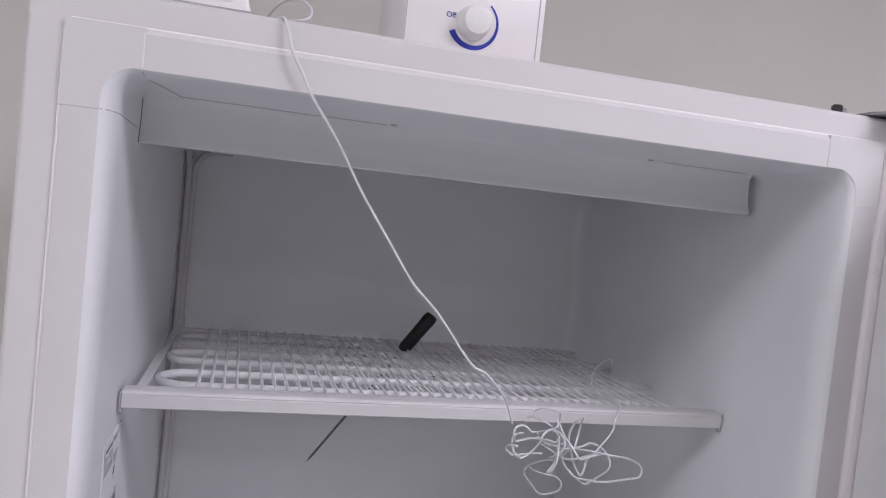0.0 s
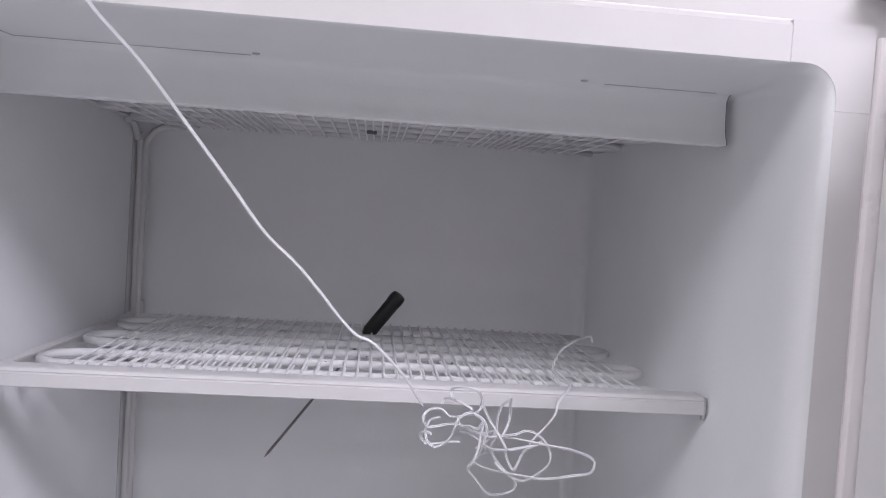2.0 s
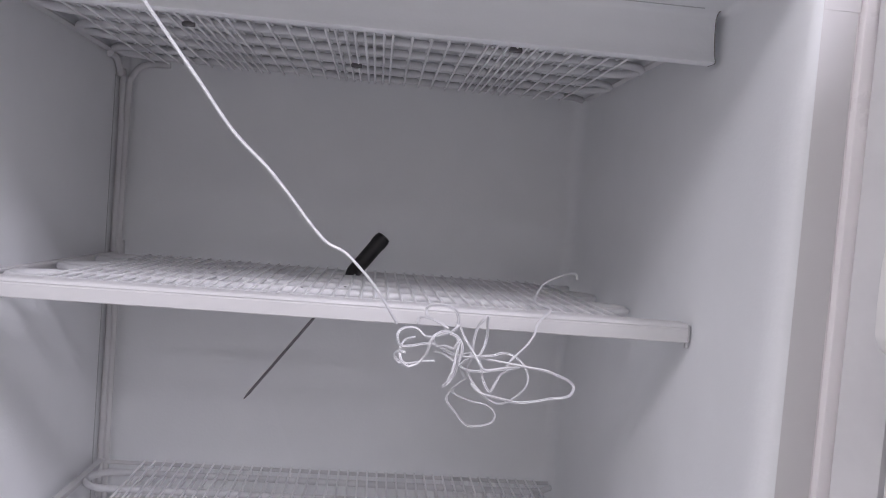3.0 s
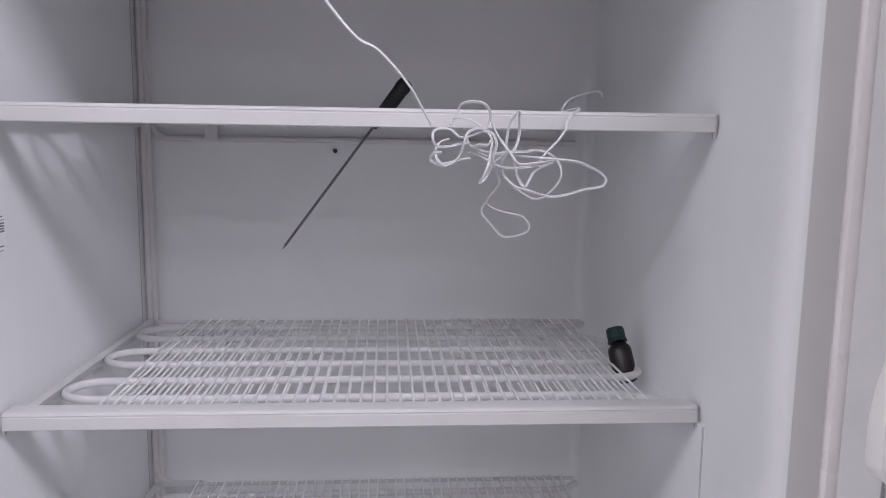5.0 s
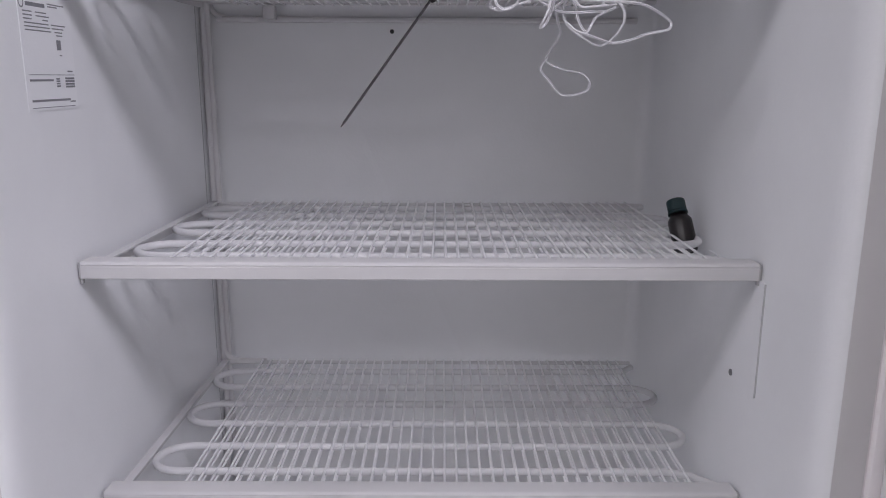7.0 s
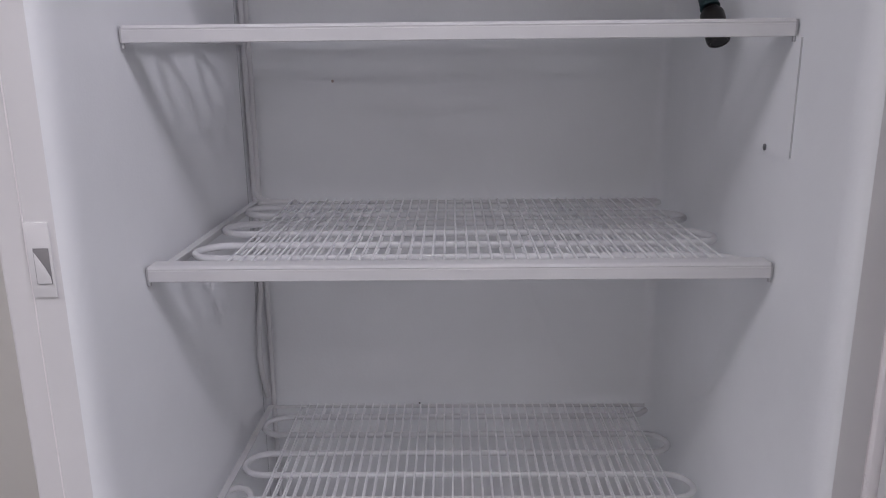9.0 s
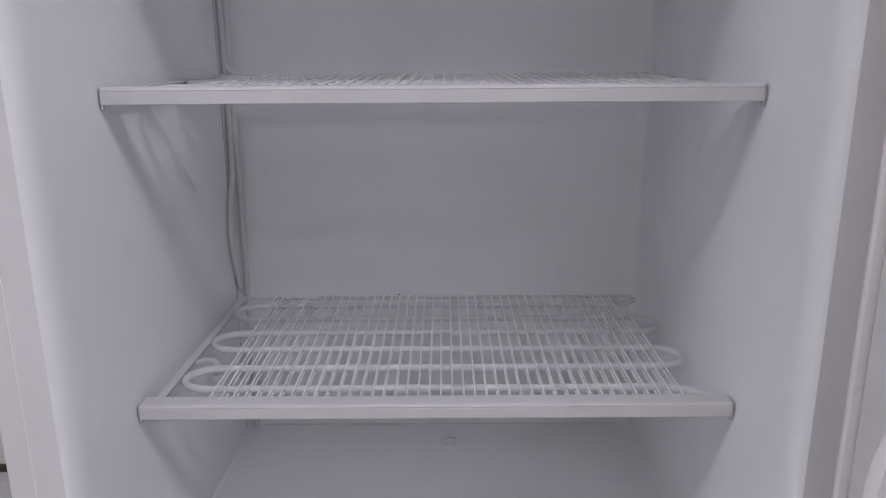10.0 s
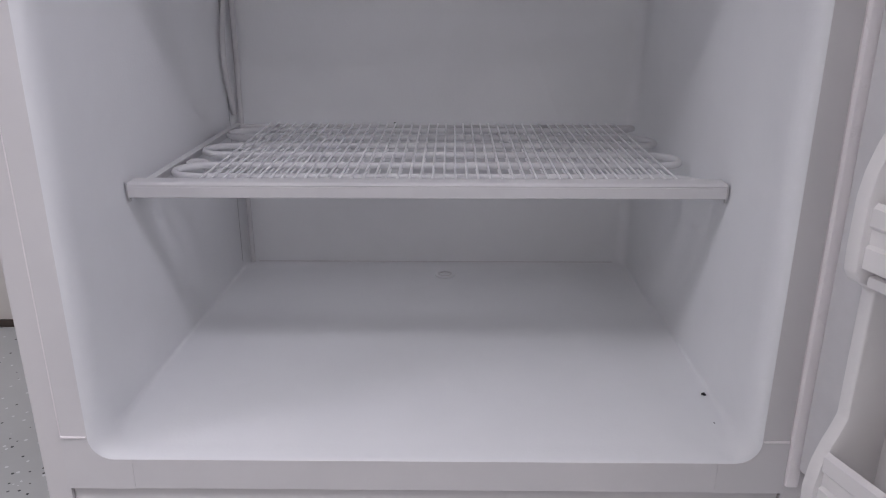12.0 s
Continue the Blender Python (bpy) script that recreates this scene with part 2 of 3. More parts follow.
def liner_mesh():
    sections = []
    # rolled front edge
    for k in range(6):
        a = radians(90 * k / 5)
        flare = 0.011 * (1 - math.sin(a))
        edge = 0.22 * flare
        sections.append((FACE - 0.002 + 0.026 * (1 - math.cos(a)), HALF - 0.004 + flare, FLOOR - 0.0085 - edge + 0.003 * (1 - math.cos(a)), ROOF + edge, 0.024, 0.022))
    for y, taper, rb, rt in ((-0.040, 0.004, 0.015, 0.020), (-0.010, 0.004, 0.007, 0.010), (0.06, 0.004, 0.004, 0.005), (0.25, 0.010, 0.004, 0.005), (0.433, 0.015, 0.004, 0.007)):
        sections.append((y, HALF - taper, FLOOR - (0.0022 if y < -0.03 else 0.0), ROOF, rb, rt))
    for k in range(1, 6):
        a = radians(90 * k / 5)
        inset = 0.018 * (1 - math.cos(a))
        low = 0.004 * (1 - math.cos(a))
        sections.append((0.433 + 0.022 * math.sin(a), HALF - 0.015 - inset, FLOOR + low, ROOF - inset, 0.005, 0.016))
    bm = bmesh.new()
    rings = [[bm.verts.new((x, y, z)) for x, z in ring_points(hx, z0, z1, rb, rt)] for y, hx, z0, z1, rb, rt in sections]
    n = len(rings[0])
    for r, s in zip(rings, rings[1:]):
        for k in range(n):
            bm.faces.new((r[k], r[(k + 1) % n], s[(k + 1) % n], s[k]))
    bm.faces.new(rings[-1])
    # outer skin, so that the liner has thickness
    back = [bm.verts.new((x, BACK + 0.02, z)) for x, z in ring_points(HALF + 0.016, FLOOR - 0.016, ROOF + 0.016, 0.03, 0.03)]
    front = [bm.verts.new((x, FACE + 0.004, z)) for x, z in ring_points(HALF + 0.016, FLOOR - 0.016, ROOF + 0.016, 0.03, 0.03)]
    for k in range(n):
        bm.faces.new((front[k], front[(k + 1) % n], back[(k + 1) % n], back[k]))
        bm.faces.new((rings[0][k], front[k], front[(k + 1) % n], rings[0][(k + 1) % n]))
    bm.faces.new(back)
    return bm


def corner_piece(sx, sz):
    """Moulded corner of the front trim, with the opening's rounded inner edge cut out."""
    ix, iz = HALF + 0.0071, (ROOF + 0.0026 if sz > 0 else FLOOR - 0.0111)
    r = 0.024
    ox = 0.360
    oz = 1.6385 if sz > 0 else 0.2045
    ez_end = 1.576 if sz > 0 else 0.2645
    ex_end = (0.306 if sx < 0 else 0.297) if sz > 0 else 0.292
    line = [(ix, ez_end)]
    for k in range(8):
        a = radians(90 * k / 7)
        line.append((ix - r + r * math.cos(a), iz - sz * r + sz * r * math.sin(a)))
    line += [(ex_end, iz), (ex_end, oz), (ox, oz), (ox, ez_end)]
    return prism([(sx * a, b) for a, b in line], FACE - 0.0023, FACE + 0.012, "y")


def freezer():
    f = tagged(empty("upright_freezer", (0, 0.2, 0)), "white upright freezer standing open and empty against the wall", "freezer")
    f.location = (0, 0, 0)
    part("liner", liner_mesh(), LINER, f, "white enamelled inner lining")
    # front trim between the corner pieces
    for s in (-1, 1):
        edge = [(HALF + 0.007, FACE - 0.002), (0.3574, FACE - 0.002), (0.3590, FACE - 0.0013), (0.3597, FACE + 0.0004), (0.3597, FACE + 0.012), (HALF + 0.007, FACE + 0.012)]
        part("face_trim", prism([(s * a, b) for a, b in edge], 0.2648, 1.5759, "z"), TRIM, f, "cream plastic front trim")
    edge = [(FACE - 0.002, ROOF + 0.0025), (FACE - 0.002, 1.6343), (FACE + 0.0012, 1.6378), (FACE + 0.012, 1.6378), (FACE + 0.012, ROOF + 0.0025)]
    part("face_trim", prism(edge, -0.3059, 0.2969, "x"), TRIM, f, "cream plastic front trim")
    part("face_trim", box((-0.2919, FACE - 0.002, 0.2050), (0.2919, FACE + 0.012, FLOOR - 0.0110)), TRIM, f, "cream plastic front trim")
    for sx in (-1, 1):
        for sz in (-1, 1):
            part("trim_corner", corner_piece(sx, sz), TRIM, f, "moulded cream corner cap")
    # pale lips of the corner joints
    for s in (-1, 1):
        lo, hi = sorted((s * (HALF + 0.0078), s * 0.3592))
        part("joint_lip", box((lo, FACE - 0.0040, 0.2637), (hi, FACE + 0.004, 0.2655), 0.0005), BOX, f, "thin white lip of the corner joint")
    part("joint_lip", box((-0.3067, FACE - 0.0028, ROOF + 0.0034), (-0.3057, FACE + 0.004, 1.6350)), BOX, f, "thin white lip of the corner joint")
    # White bead supplies the highlight line along the top edge.
    part("edge_highlight_bead", sweep([(-0.357, FACE + 0.0032, 1.6384), (0.357, FACE + 0.0032, 1.6384)], circle(0.0016, 8)), BOX, f, "thin white bead added as the edge highlight above the trim")
    # painted shell
    for s in (-1, 1):
        edge = [(0.3602, FACE + 0.0010)] + [(0.3815 + 0.0045 * math.sin(radians(15 * k)), FACE + 0.0055 - 0.0045 * math.cos(radians(15 * k))) for k in range(7)] + [(0.386, 0.56), (0.3602, 0.56)]
        part("side_panel", prism([(s * a, b) for a, b in edge], 0.03, 1.6382, "z"), STEEL, f, "white painted side of the cabinet")
        # Paler than the panel, so the seam carries a highlight line.
        part("edge_highlight_bead", sweep([(s * 0.3600, FACE + 0.0006, 0.215), (s * 0.3600, FACE + 0.0002, 1.632)], circle(0.0013, 8)), BOX, f, "thin white bead added as the edge highlight beside the trim")
        if s > 0:
            # Added strip, whiter than the panel, for the brightly lit band at this edge.
            lip = [(0.3606, FACE + 0.0008), (0.3606, FACE - 0.0040), (0.3618, FACE - 0.0058), (0.3640, FACE - 0.0064), (0.3708, FACE - 0.0064), (0.3728, FACE - 0.0056), (0.3736, FACE - 0.0038), (0.3736, FACE + 0.0008)]
            part("bright_band_strip", prism(lip, 0.215, 1.630, "z"), BOX, f, "glossy white strip added for the lit band beside the hinge-side trim")
        lo, hi = sorted((s * 0.345, s * 0.3602))
        part("side_filler", box((lo, FACE + 0.014, 0.206), (hi, 0.55, 1.636)), STEEL, f)
    roof = [(FACE + 0.008, 1.6384), (FACE + 0.008, 1.6605), (FACE + 0.0112, 1.6640), (FACE + 0.016, 1.6650), (0.56, 1.6650), (0.56, 1.6384)]
    part("top_panel", prism(roof, -0.386, 0.386, "x"), STEEL, f, "white painted top with a rounded front edge")
    part("back_panel", box((-0.36, 0.50, 0.03), (0.36, 0.56, 1.638)), STEEL, f)
    part("base_panel", box((-0.3600, FACE + 0.004, 0.035), (0.3600, FACE + 0.03, 0.2025), 0.003), STEEL, f, "painted kick panel under the opening")
    for sx in (-1, 1):
        for y in (-0.03, 0.50):
            part("foot", lathe([(0.014, 0.0), (0.016, 0.004), (0.016, 0.012), (0.008, 0.014), (0.008, 0.032)], 14, Matrix.Translation((sx * 0.33, y, 0))), BLACK, f, "black levelling foot")
    # valance in front of the top coil, with its seam
    val = [(0.0490, 1.6064), (0.0548, 1.6048), (0.0580, 1.6005), (0.0579, 1.5900), (0.0568, 1.5780), (0.0548, 1.5695), (0.0520, 1.5640), (0.0515, 1.5620), (0.0535, 1.5612),
           (0.0660, 1.5615), (0.0660, 1.5632), (0.0570, 1.5645), (0.0595, 1.5705), (0.0612, 1.5790), (0.0625, 1.5900), (0.0630, 1.6064)]
    part("valance", prism(val, -0.3262, 0.3150, "x"), LINER, f, "white drip strip across the top")
    part("valance_gap", prism([(a + 0.0006, b) for a, b in val], 0.3151, 0.3161, "x"), SLOT, f, "dark gap beside the strip")
    seam = [(-0.3062, -0.0735, 1.6070), (-0.3060, -0.064, 1.6061), (-0.3058, -0.046, 1.6058), (-0.297, -0.002, 1.6058), (-0.288, 0.0462, 1.6058), (-0.10, 0.0478, 1.6058)]
    part("seam", sweep(seam, circle(0.0005, 6)), GASKET, f, "dark joint in the ceiling of the opening")
    part("seam", sweep([(-0.3325, -0.0768, 1.5762), (-0.3275, -0.0735, 1.5761), (-0.3235, -0.064, 1.5760), (-0.3220, -0.051, 1.5758), (-0.3222, -0.040, 1.5755), (-0.3220, 0.046, 1.5735)], circle(0.0005, 6)), GASKET, f, "faint joint in the side of the opening")
    part("valance_gap", prism([(a - 0.0003, b) for a, b in val], -0.3226, -0.3214, "x"), SLOT, f, "dark gap beside the strip")
    part("seam", sweep([(x, y, 1.6058) for x, y in ((0.20, 0.0478), (0.30, 0.0474))], circle(0.0006, 6)), JOINT, f, "dark joint in the ceiling of the opening")
    for x in (-0.095, 0.18):
        part("screw", lathe([(0.0032, 0), (0.0030, 0.001), (0.0015, 0.0014)], 12, pose(x, 0.040, 1.6061, 180)), GASKET, f, "small grey screw head")
    # cover plate of the thermostat bulb, on the side wall
    plate = [(0.3201, 0.052), (0.3161, 0.190), (0.3300, 0.190), (0.3300, 0.052)]
    part("cover_plate", prism(plate, 0.9290, 1.0440, "z"), LINER, f, "white cover plate screwed to the side wall")
    part("cover_gap", box((0.3203, 0.0514, 0.9300), (0.3300, 0.0518, 1.0430)), JOINT, f, "dark joint beside the cover plate")
    part("screw", lathe([(0.0036, 0), (0.0034, 0.0012), (0.0014, 0.0018)], 14, pose(0.3186, 0.106, 0.9345, 0, -90)), SCREW, f, "plated screw head")
    # hole, drain, and the sealing line along the floor's rear edge
    part("rear_hole", lathe([(0.0030, 0), (0.0030, 0.002)], 12, pose(-0.049, BACK - 0.001, 1.2905, 90)), DARK, f, "small dark hole in the rear wall")
    part("drain", lathe([(0.016, 0), (0.0165, 0.001), (0.015, 0.0022), (0.011, 0.0022), (0.009, 0.0004), (0.001, 0.0004)], 28, pose(0.017, 0.405, FLOOR)), LINER, f, "round drain boss in the floor")
    part("drain_ring", lathe([(0.0112, 0.0003), (0.0112, 0.0026), (0.0092, 0.0026), (0.0092, 0.0003)], 28, pose(0.017, 0.405, FLOOR)), GASKETW, f, "faint grey ring")
    part("rust_speck", lathe([(0.0022, 0.0), (0.0018, 0.0004), (0.0004, 0.0005)], 10, pose(-0.180, BACK - 0.0002, 0.993, 90)), RUST, f, "tiny brown rust speck")
    part("floor_joint", box((-0.290, 0.4535, FLOOR + 0.0035), (0.292, 0.4560, FLOOR + 0.0050)), GASKETW, f, "grey sealing line")
    # latch strike in the side trim
    strike = part("strike_plate", box((-0.3585, FACE - 0.0042, 0.8360), (-0.3380, FACE + 0.004, 0.9010), 0.0012), TRIM, f, "cream plate with a latch slot")
    # No recess is cut: a dark inset paints the shade inside the slot.
    part("slot_shade", box((-0.3530, FACE - 0.0046, 0.8480), (-0.3400, FACE - 0.0039, 0.8790)), SLOTDIM, strike, "flat dark inset coloured as the shade in the slot")
    # Pale piece on top stands for the lit slope of the recess.
    part("slot_lit_slope", prism([(-0.3524, 0.8485), (-0.3404, 0.8485), (-0.3408, 0.8540), (-0.3445, 0.8625), (-0.3492, 0.8705), (-0.3524, 0.8760)], FACE - 0.0058, FACE - 0.0040, "y", bevel=0.0009), TRIM, strike, "pale raised piece for the lit slope inside the slot")
    return f


FREEZER = freezer()


def rating_label(f):
    """Printed label on the side wall; the unreadable lines are plain bars."""
    x = 0.0
    label = part("rating_label", box((-0.003, 0.0, 1.2010), (x + 0.0003, 0.084, 1.2960)), LINER, f, "white printed rating label")
    label.matrix_local = pose(-0.3219, 0.010, 0, 0, 0, -1.0)

    def bar(y0, z0, w, h, mat=INK):
        part("print_bar", box((x + 0.0001, y0 - 0.010, z0 - h), (x + 0.0005, y0 - 0.010 + w, z0)), mat, label)
    bm = bmesh.new()
    for k in range(20):
        a, b = 2 * math.pi * k / 20, 2 * math.pi * (k + 1) / 20
        q = [(0.0150 + r * 0.0040 * math.cos(t), 1.2885 + r * 0.0046 * math.sin(t)) for t, r in ((a, 1), (b, 1), (b, 0.72), (a, 0.72))]
        bm.faces.new([bm.verts.new((x + 0.0005, y - 0.010, z)) for y, z in q])
    part("print_ring", bm, INK, label)
    bar(0.0215, 1.2895, 0.030, 0.0032)
    for z, cols in ((1.2905, ((0.056, 0.028),)), (1.2885, ((0.056, 0.016),)), (1.2825, ((0.016, 0.014), (0.036, 0.017))), (1.2795, ((0.016, 0.014), (0.036, 0.021))),
                    (1.2765, ((0.016, 0.013), (0.046, 0.009))), (1.2733, ((0.017, 0.038), (0.059, 0.024))), (1.2704, ((0.017, 0.040), (0.060, 0.020))),
                    (1.2675, ((0.017, 0.041), (0.064, 0.013))), (1.2648, ((0.066, 0.011),))):
        for y0, w in cols:
            bar(y0, z, w, 0.0010)
    bar(0.0655, 1.2605, 0.0072, 0.0085)
    bar(0.0690, 1.2480, 0.0040, 0.0010)
    bar(0.0800, 1.2345, 0.0090, 0.0012)
    bar(0.0160, 1.2310, 0.076, 0.0006)
    bar(0.0160, 1.2270, 0.038, 0.0018)
    for k in range(4):
        bar(0.0590, 1.2280 - k * 0.0021, 0.0060, 0.0014)
        bar(0.0745, 1.2285 - k * 0.0024, 0.0165, 0.0017)
    bar(0.0165, 1.2100, 0.064, 0.0019)
    bar(0.0800, 1.2078, 0.009, 0.0012)
    bar(0.0160, 1.2035, 0.072, 0.0006)


rating_label(FREEZER)


def control_box(f):
    """Control housing on top of the cabinet, with its knob and blue scale."""
    y = -0.036
    body = part("control_box", box((-0.1090, y, 1.6652), (0.0165, 0.10, 1.7600), 0.002), BOX, f, "white control housing")
    part("panel_line", box((0.0105, y - 0.0004, 1.6690), (0.0115, y + 0.002, 1.7580)), GASKET, body)
    part("panel_line", box((-0.1082, y - 0.0004, 1.6690), (-0.1076, y + 0.002, 1.7580)), GASKET, body)
    m = pose(-0.0485, y, 1.6935, 90)
    part("knob", lathe([(0.0152, 0.0), (0.0150, 0.003), (0.0140, 0.0045), (0.0132, 0.0125), (0.0116, 0.0150), (0.006, 0.0160), (0.001, 0.0156)], 32, m), KNOB, body, "round white knob")
    bm = bmesh.new()
    steps = 30
    for k in range(steps):
        pts = []
        for t in (k / steps, (k + 1) / steps):
            a = radians(205 + 205 * t)
            wide = 0.0054 * (1 - t) + 0.0014 * t
            pts.append((a, 0.0230 - wide, 0.0230))
        (a, ai, ao), (b, bi, bo) = pts
        quad = [(ai, a), (ao, a), (bo, b), (bi, b)]
        bm.faces.new([bm.verts.new((-0.0485 + r * math.cos(t), y - 0.0004, 1.6935 + r * math.sin(t))) for r, t in quad])
    bmesh.ops.remove_doubles(bm, verts=bm.verts, dist=1e-5)
    part("dial_scale", bm, BLUE, body, "tapering blue scale")
    text = bpy.data.curves.new("dial_word", "FONT")
    text.body, text.size, text.extrude, text.align_x = "Off", 0.0066, 0.00012, "CENTER"
    word = new("dial_word", text)
    word.data.materials.append(BLUE)
    word.parent = body
    word.matrix_local = pose(-0.0690, y - 0.0003, 1.6955, 90)
    tagged(word, label="blue printed word Off")


control_box(FREEZER)


def hinge(f):
    plate = [(0.350, -0.020), (0.376, -0.020), (0.398, -0.090), (0.398, -0.118), (0.372, -0.118), (0.348, -0.066)]
    h = part("top_hinge", prism(plate, 1.6652, 1.6684, "z", bevel=0.0008), CHROME, f, "zinc-plated top hinge bracket")
    part("bolt", lathe([(0.0055, 0), (0.0055, 0.0065), (0.0040, 0.0080)], 6, Matrix.Translation((0.323, -0.050, 1.6652))), BLACK, h, "dark bolt head")
    part("nut", lathe([(0.0045, 0), (0.0045, 0.0050), (0.0030, 0.0062)], 6, Matrix.Translation((0.331, -0.048, 1.6652))), CHROME, h)
    part("hinge_cap", lathe([(0.017, 0), (0.0168, 0.004), (0.0135, 0.0105), (0.007, 0.0140), (0.001, 0.0148)], 20, Matrix.Translation((0.386, -0.100, 1.6684))), CHROME, h, "domed hinge cap")


hinge(FREEZER)


def door(f):
    """Swung open on the hinge; u runs from the hinge along the door, v towards its inner side."""
    swing = pose(0.390, -0.084, 0, 0, 0, DOOR_ANGLE) @ Matrix(((-1, 0, 0, 0), (0, 1, 0, 0), (0, 0, 1, 0), (0, 0, 0, 1)))

    def place(bm):
        bmesh.ops.transform(bm, matrix=swing, verts=bm.verts)
        return bm
    d = part("door", place(box((-0.012, -0.045, 0.212), (0.760, 0.006, 1.662), 0.008, segments=3)), STEEL, f, "white door standing wide open")
    bm = bmesh.new()
    for lo, hi in (((-0.009, 0.007, 0.235), (0.030, 0.020, 1.640)), ((0.716, 0.007, 0.235), (0.736, 0.020, 1.640)),
                   ((0.030, 0.007, 0.235), (0.716, 0.020, 0.255)), ((0.030, 0.007, 1.620), (0.716, 0.020, 1.640))):
        box(lo, hi, 0.005, bm)
    part("gasket", place(bm), GASKETW, d, "soft white magnetic gasket")
    part("door_liner", place(box((0.040, 0.0065, 0.240), (0.708, 0.030, 1.622), 0.010, segments=3)), DOORPLASTIC, d, "moulded white door lining")
    # side walls of the lining: the rim swells out into a rounded cheek at each pocket
    pockets = ((0.262, 0.352), (0.472, 0.598), (0.735, 0.860), (1.095, 1.195), (1.350, 1.460))
    for u0 in (0.070, 0.680):
        side = [(0.020, 0.250)]
        for z0, z1 in pockets:
            side += [(0.0725, z0 - 0.004), (0.078, z0 + 0.001), (0.089, z0 + 0.006), (0.094, z0 + 0.014), (0.095, z0 + 0.030), (0.0945, z1 - 0.055), (0.091, z1 - 0.036), (0.084, z1 - 0.018), (0.077, z1 - 0.005), (0.0725, z1 + 0.006)]
        side += [(0.0725, 1.575), (0.069, 1.594), (0.058, 1.603), (0.020, 1.606)]
        part("pocket_cheek", place(prism(side, u0, u0 + 0.013, "x", bevel=0.0022)), DOORPLASTIC, d, "rounded white side wall of the door pockets")
    part("top_lip", place(prism([(0.028, 1.590), (0.060, 1.588), (0.066, 1.592), (0.066, 1.600), (0.060, 1.604), (0.028, 1.606)], 0.0835, 0.6795, "x")), DOORPLASTIC, d, "rounded top edge of the door lining")
    for z0, z1 in pockets:
        part("pocket_floor", place(box((0.0835, 0.0305, z0 + 0.002), (0.6795, 0.084, z0 + 0.012), 0.003)), DOORPLASTIC, d)
        rail = [(0.083, z0 + 0.015), (0.090, z0 + 0.018), (0.090, z0 + 0.034), (0.0875, z0 + 0.037), (0.0875, z0 + 0.048), (0.090, z0 + 0.051), (0.090, z0 + 0.064), (0.086, z0 + 0.068), (0.083, z0 + 0.064)]
        part("retainer_rail", place(prism(rail, 0.0832, 0.6798, "x")), DOORPLASTIC, d, "ribbed white retaining rail")


DOOR_ANGLE = 108
door(FREEZER)


# ---- tubes in the rear corner ----
def riser(f):
    x, y = -0.2965, 0.4405
    tube = circle(0.0042, 10)
    line = [(x, y, 0.258), (x, y, 0.47), (x + 0.001, y, 0.60), (x, y, 0.80), (x, y, 1.05), (x - 0.001, y, 1.33), (x, y, 1.53), (x + 0.004, y + 0.001, 1.562), (x + 0.020, y + 0.002, 1.577), (x + 0.05, y + 0.002, 1.579)]
    part("riser_tube", sweep(smooth_line(line, 5), tube), SHELFCOAT, f, "white coolant tube in the rear corner")
    line = [(x - 0.0075, y - 0.006, 0.50), (x - 0.0078, y - 0.016, 0.525), (x - 0.0078, y - 0.034, 0.575), (x - 0.0078, y - 0.026, 0.63), (x - 0.0080, y - 0.009, 0.665), (x - 0.0068, y - 0.003, 0.72),
            (x - 0.0068, y - 0.002, 1.05), (x - 0.0068, y - 0.002, 1.52), (x - 0.0085, y - 0.010, 1.560), (x - 0.0085, y - 0.027, 1.577), (x - 0.0085, y - 0.05, 1.579)]
    part("riser_tube", sweep(smooth_line(line, 5), tube), SHELFCOAT, f, "white coolant tube in the rear corner")
    part("corner_joint", box((-0.3125, 0.4300, 0.262), (-0.3106, 0.4318, 1.56)), JOINT, f, "grey sealant line in the rear corner")


riser(FREEZER)


# ---- evaporator shelves ----
def half_turn(x, ya, yb, side, z, n=10):
    """Points round a U bend from ya to yb that bulges towards side."""
    r = (yb - ya) / 2
    return [(x + side * abs(r) * math.sin(math.pi * k / n) * 1.15, ya + r * (1 - math.cos(math.pi * k / n)), z) for k in range(n + 1)]


WIRE_PITCH, WIRE_FIRST, WIRE_COUNT = 0.01278, -0.2480, 42


def wire_mesh(y0, y1):
    bm = sweep([(0, y0, 0), (0, y1, 0)], circle(0.00132, 8))
    me = bpy.data.meshes.new("wire")
    bmesh.ops.recalc_face_normals(bm, faces=bm.faces)
    bm.to_mesh(me)
    bm.free()
    me.materials.append(WIRECOAT_LIT)
    for p in me.polygons:
        p.use_smooth = True
    me.set_sharp_from_angle(angle=radians(50))
    return me


WIRE = wire_mesh(0.074, 0.4355)
TOPWIRE = wire_mesh(0.100, 0.424)


def coil_line(rows, z, left=-0.262, right=0.272, front=True):
    line = [(right + 0.040, rows[0] - 0.042, z), (right + 0.032, rows[0] - 0.026, z), (right + 0.014, rows[0] - 0.008, z), (right - 0.012, rows[0], z)] if front else [(right, rows[0], z)]
    side = -1
    for a, b in zip(rows, rows[1:]):
        x = left if side < 0 else right
        line.append((0.0, a, z))
        line += half_turn(x, a, b, side, z)
        side = -side
    line += [(0.0, rows[-1], z), (right - 0.01, rows[-1], z), (right + 0.012, rows[-1] + 0.006, z), (right + 0.026, rows[-1] + 0.020, z)]
    return line


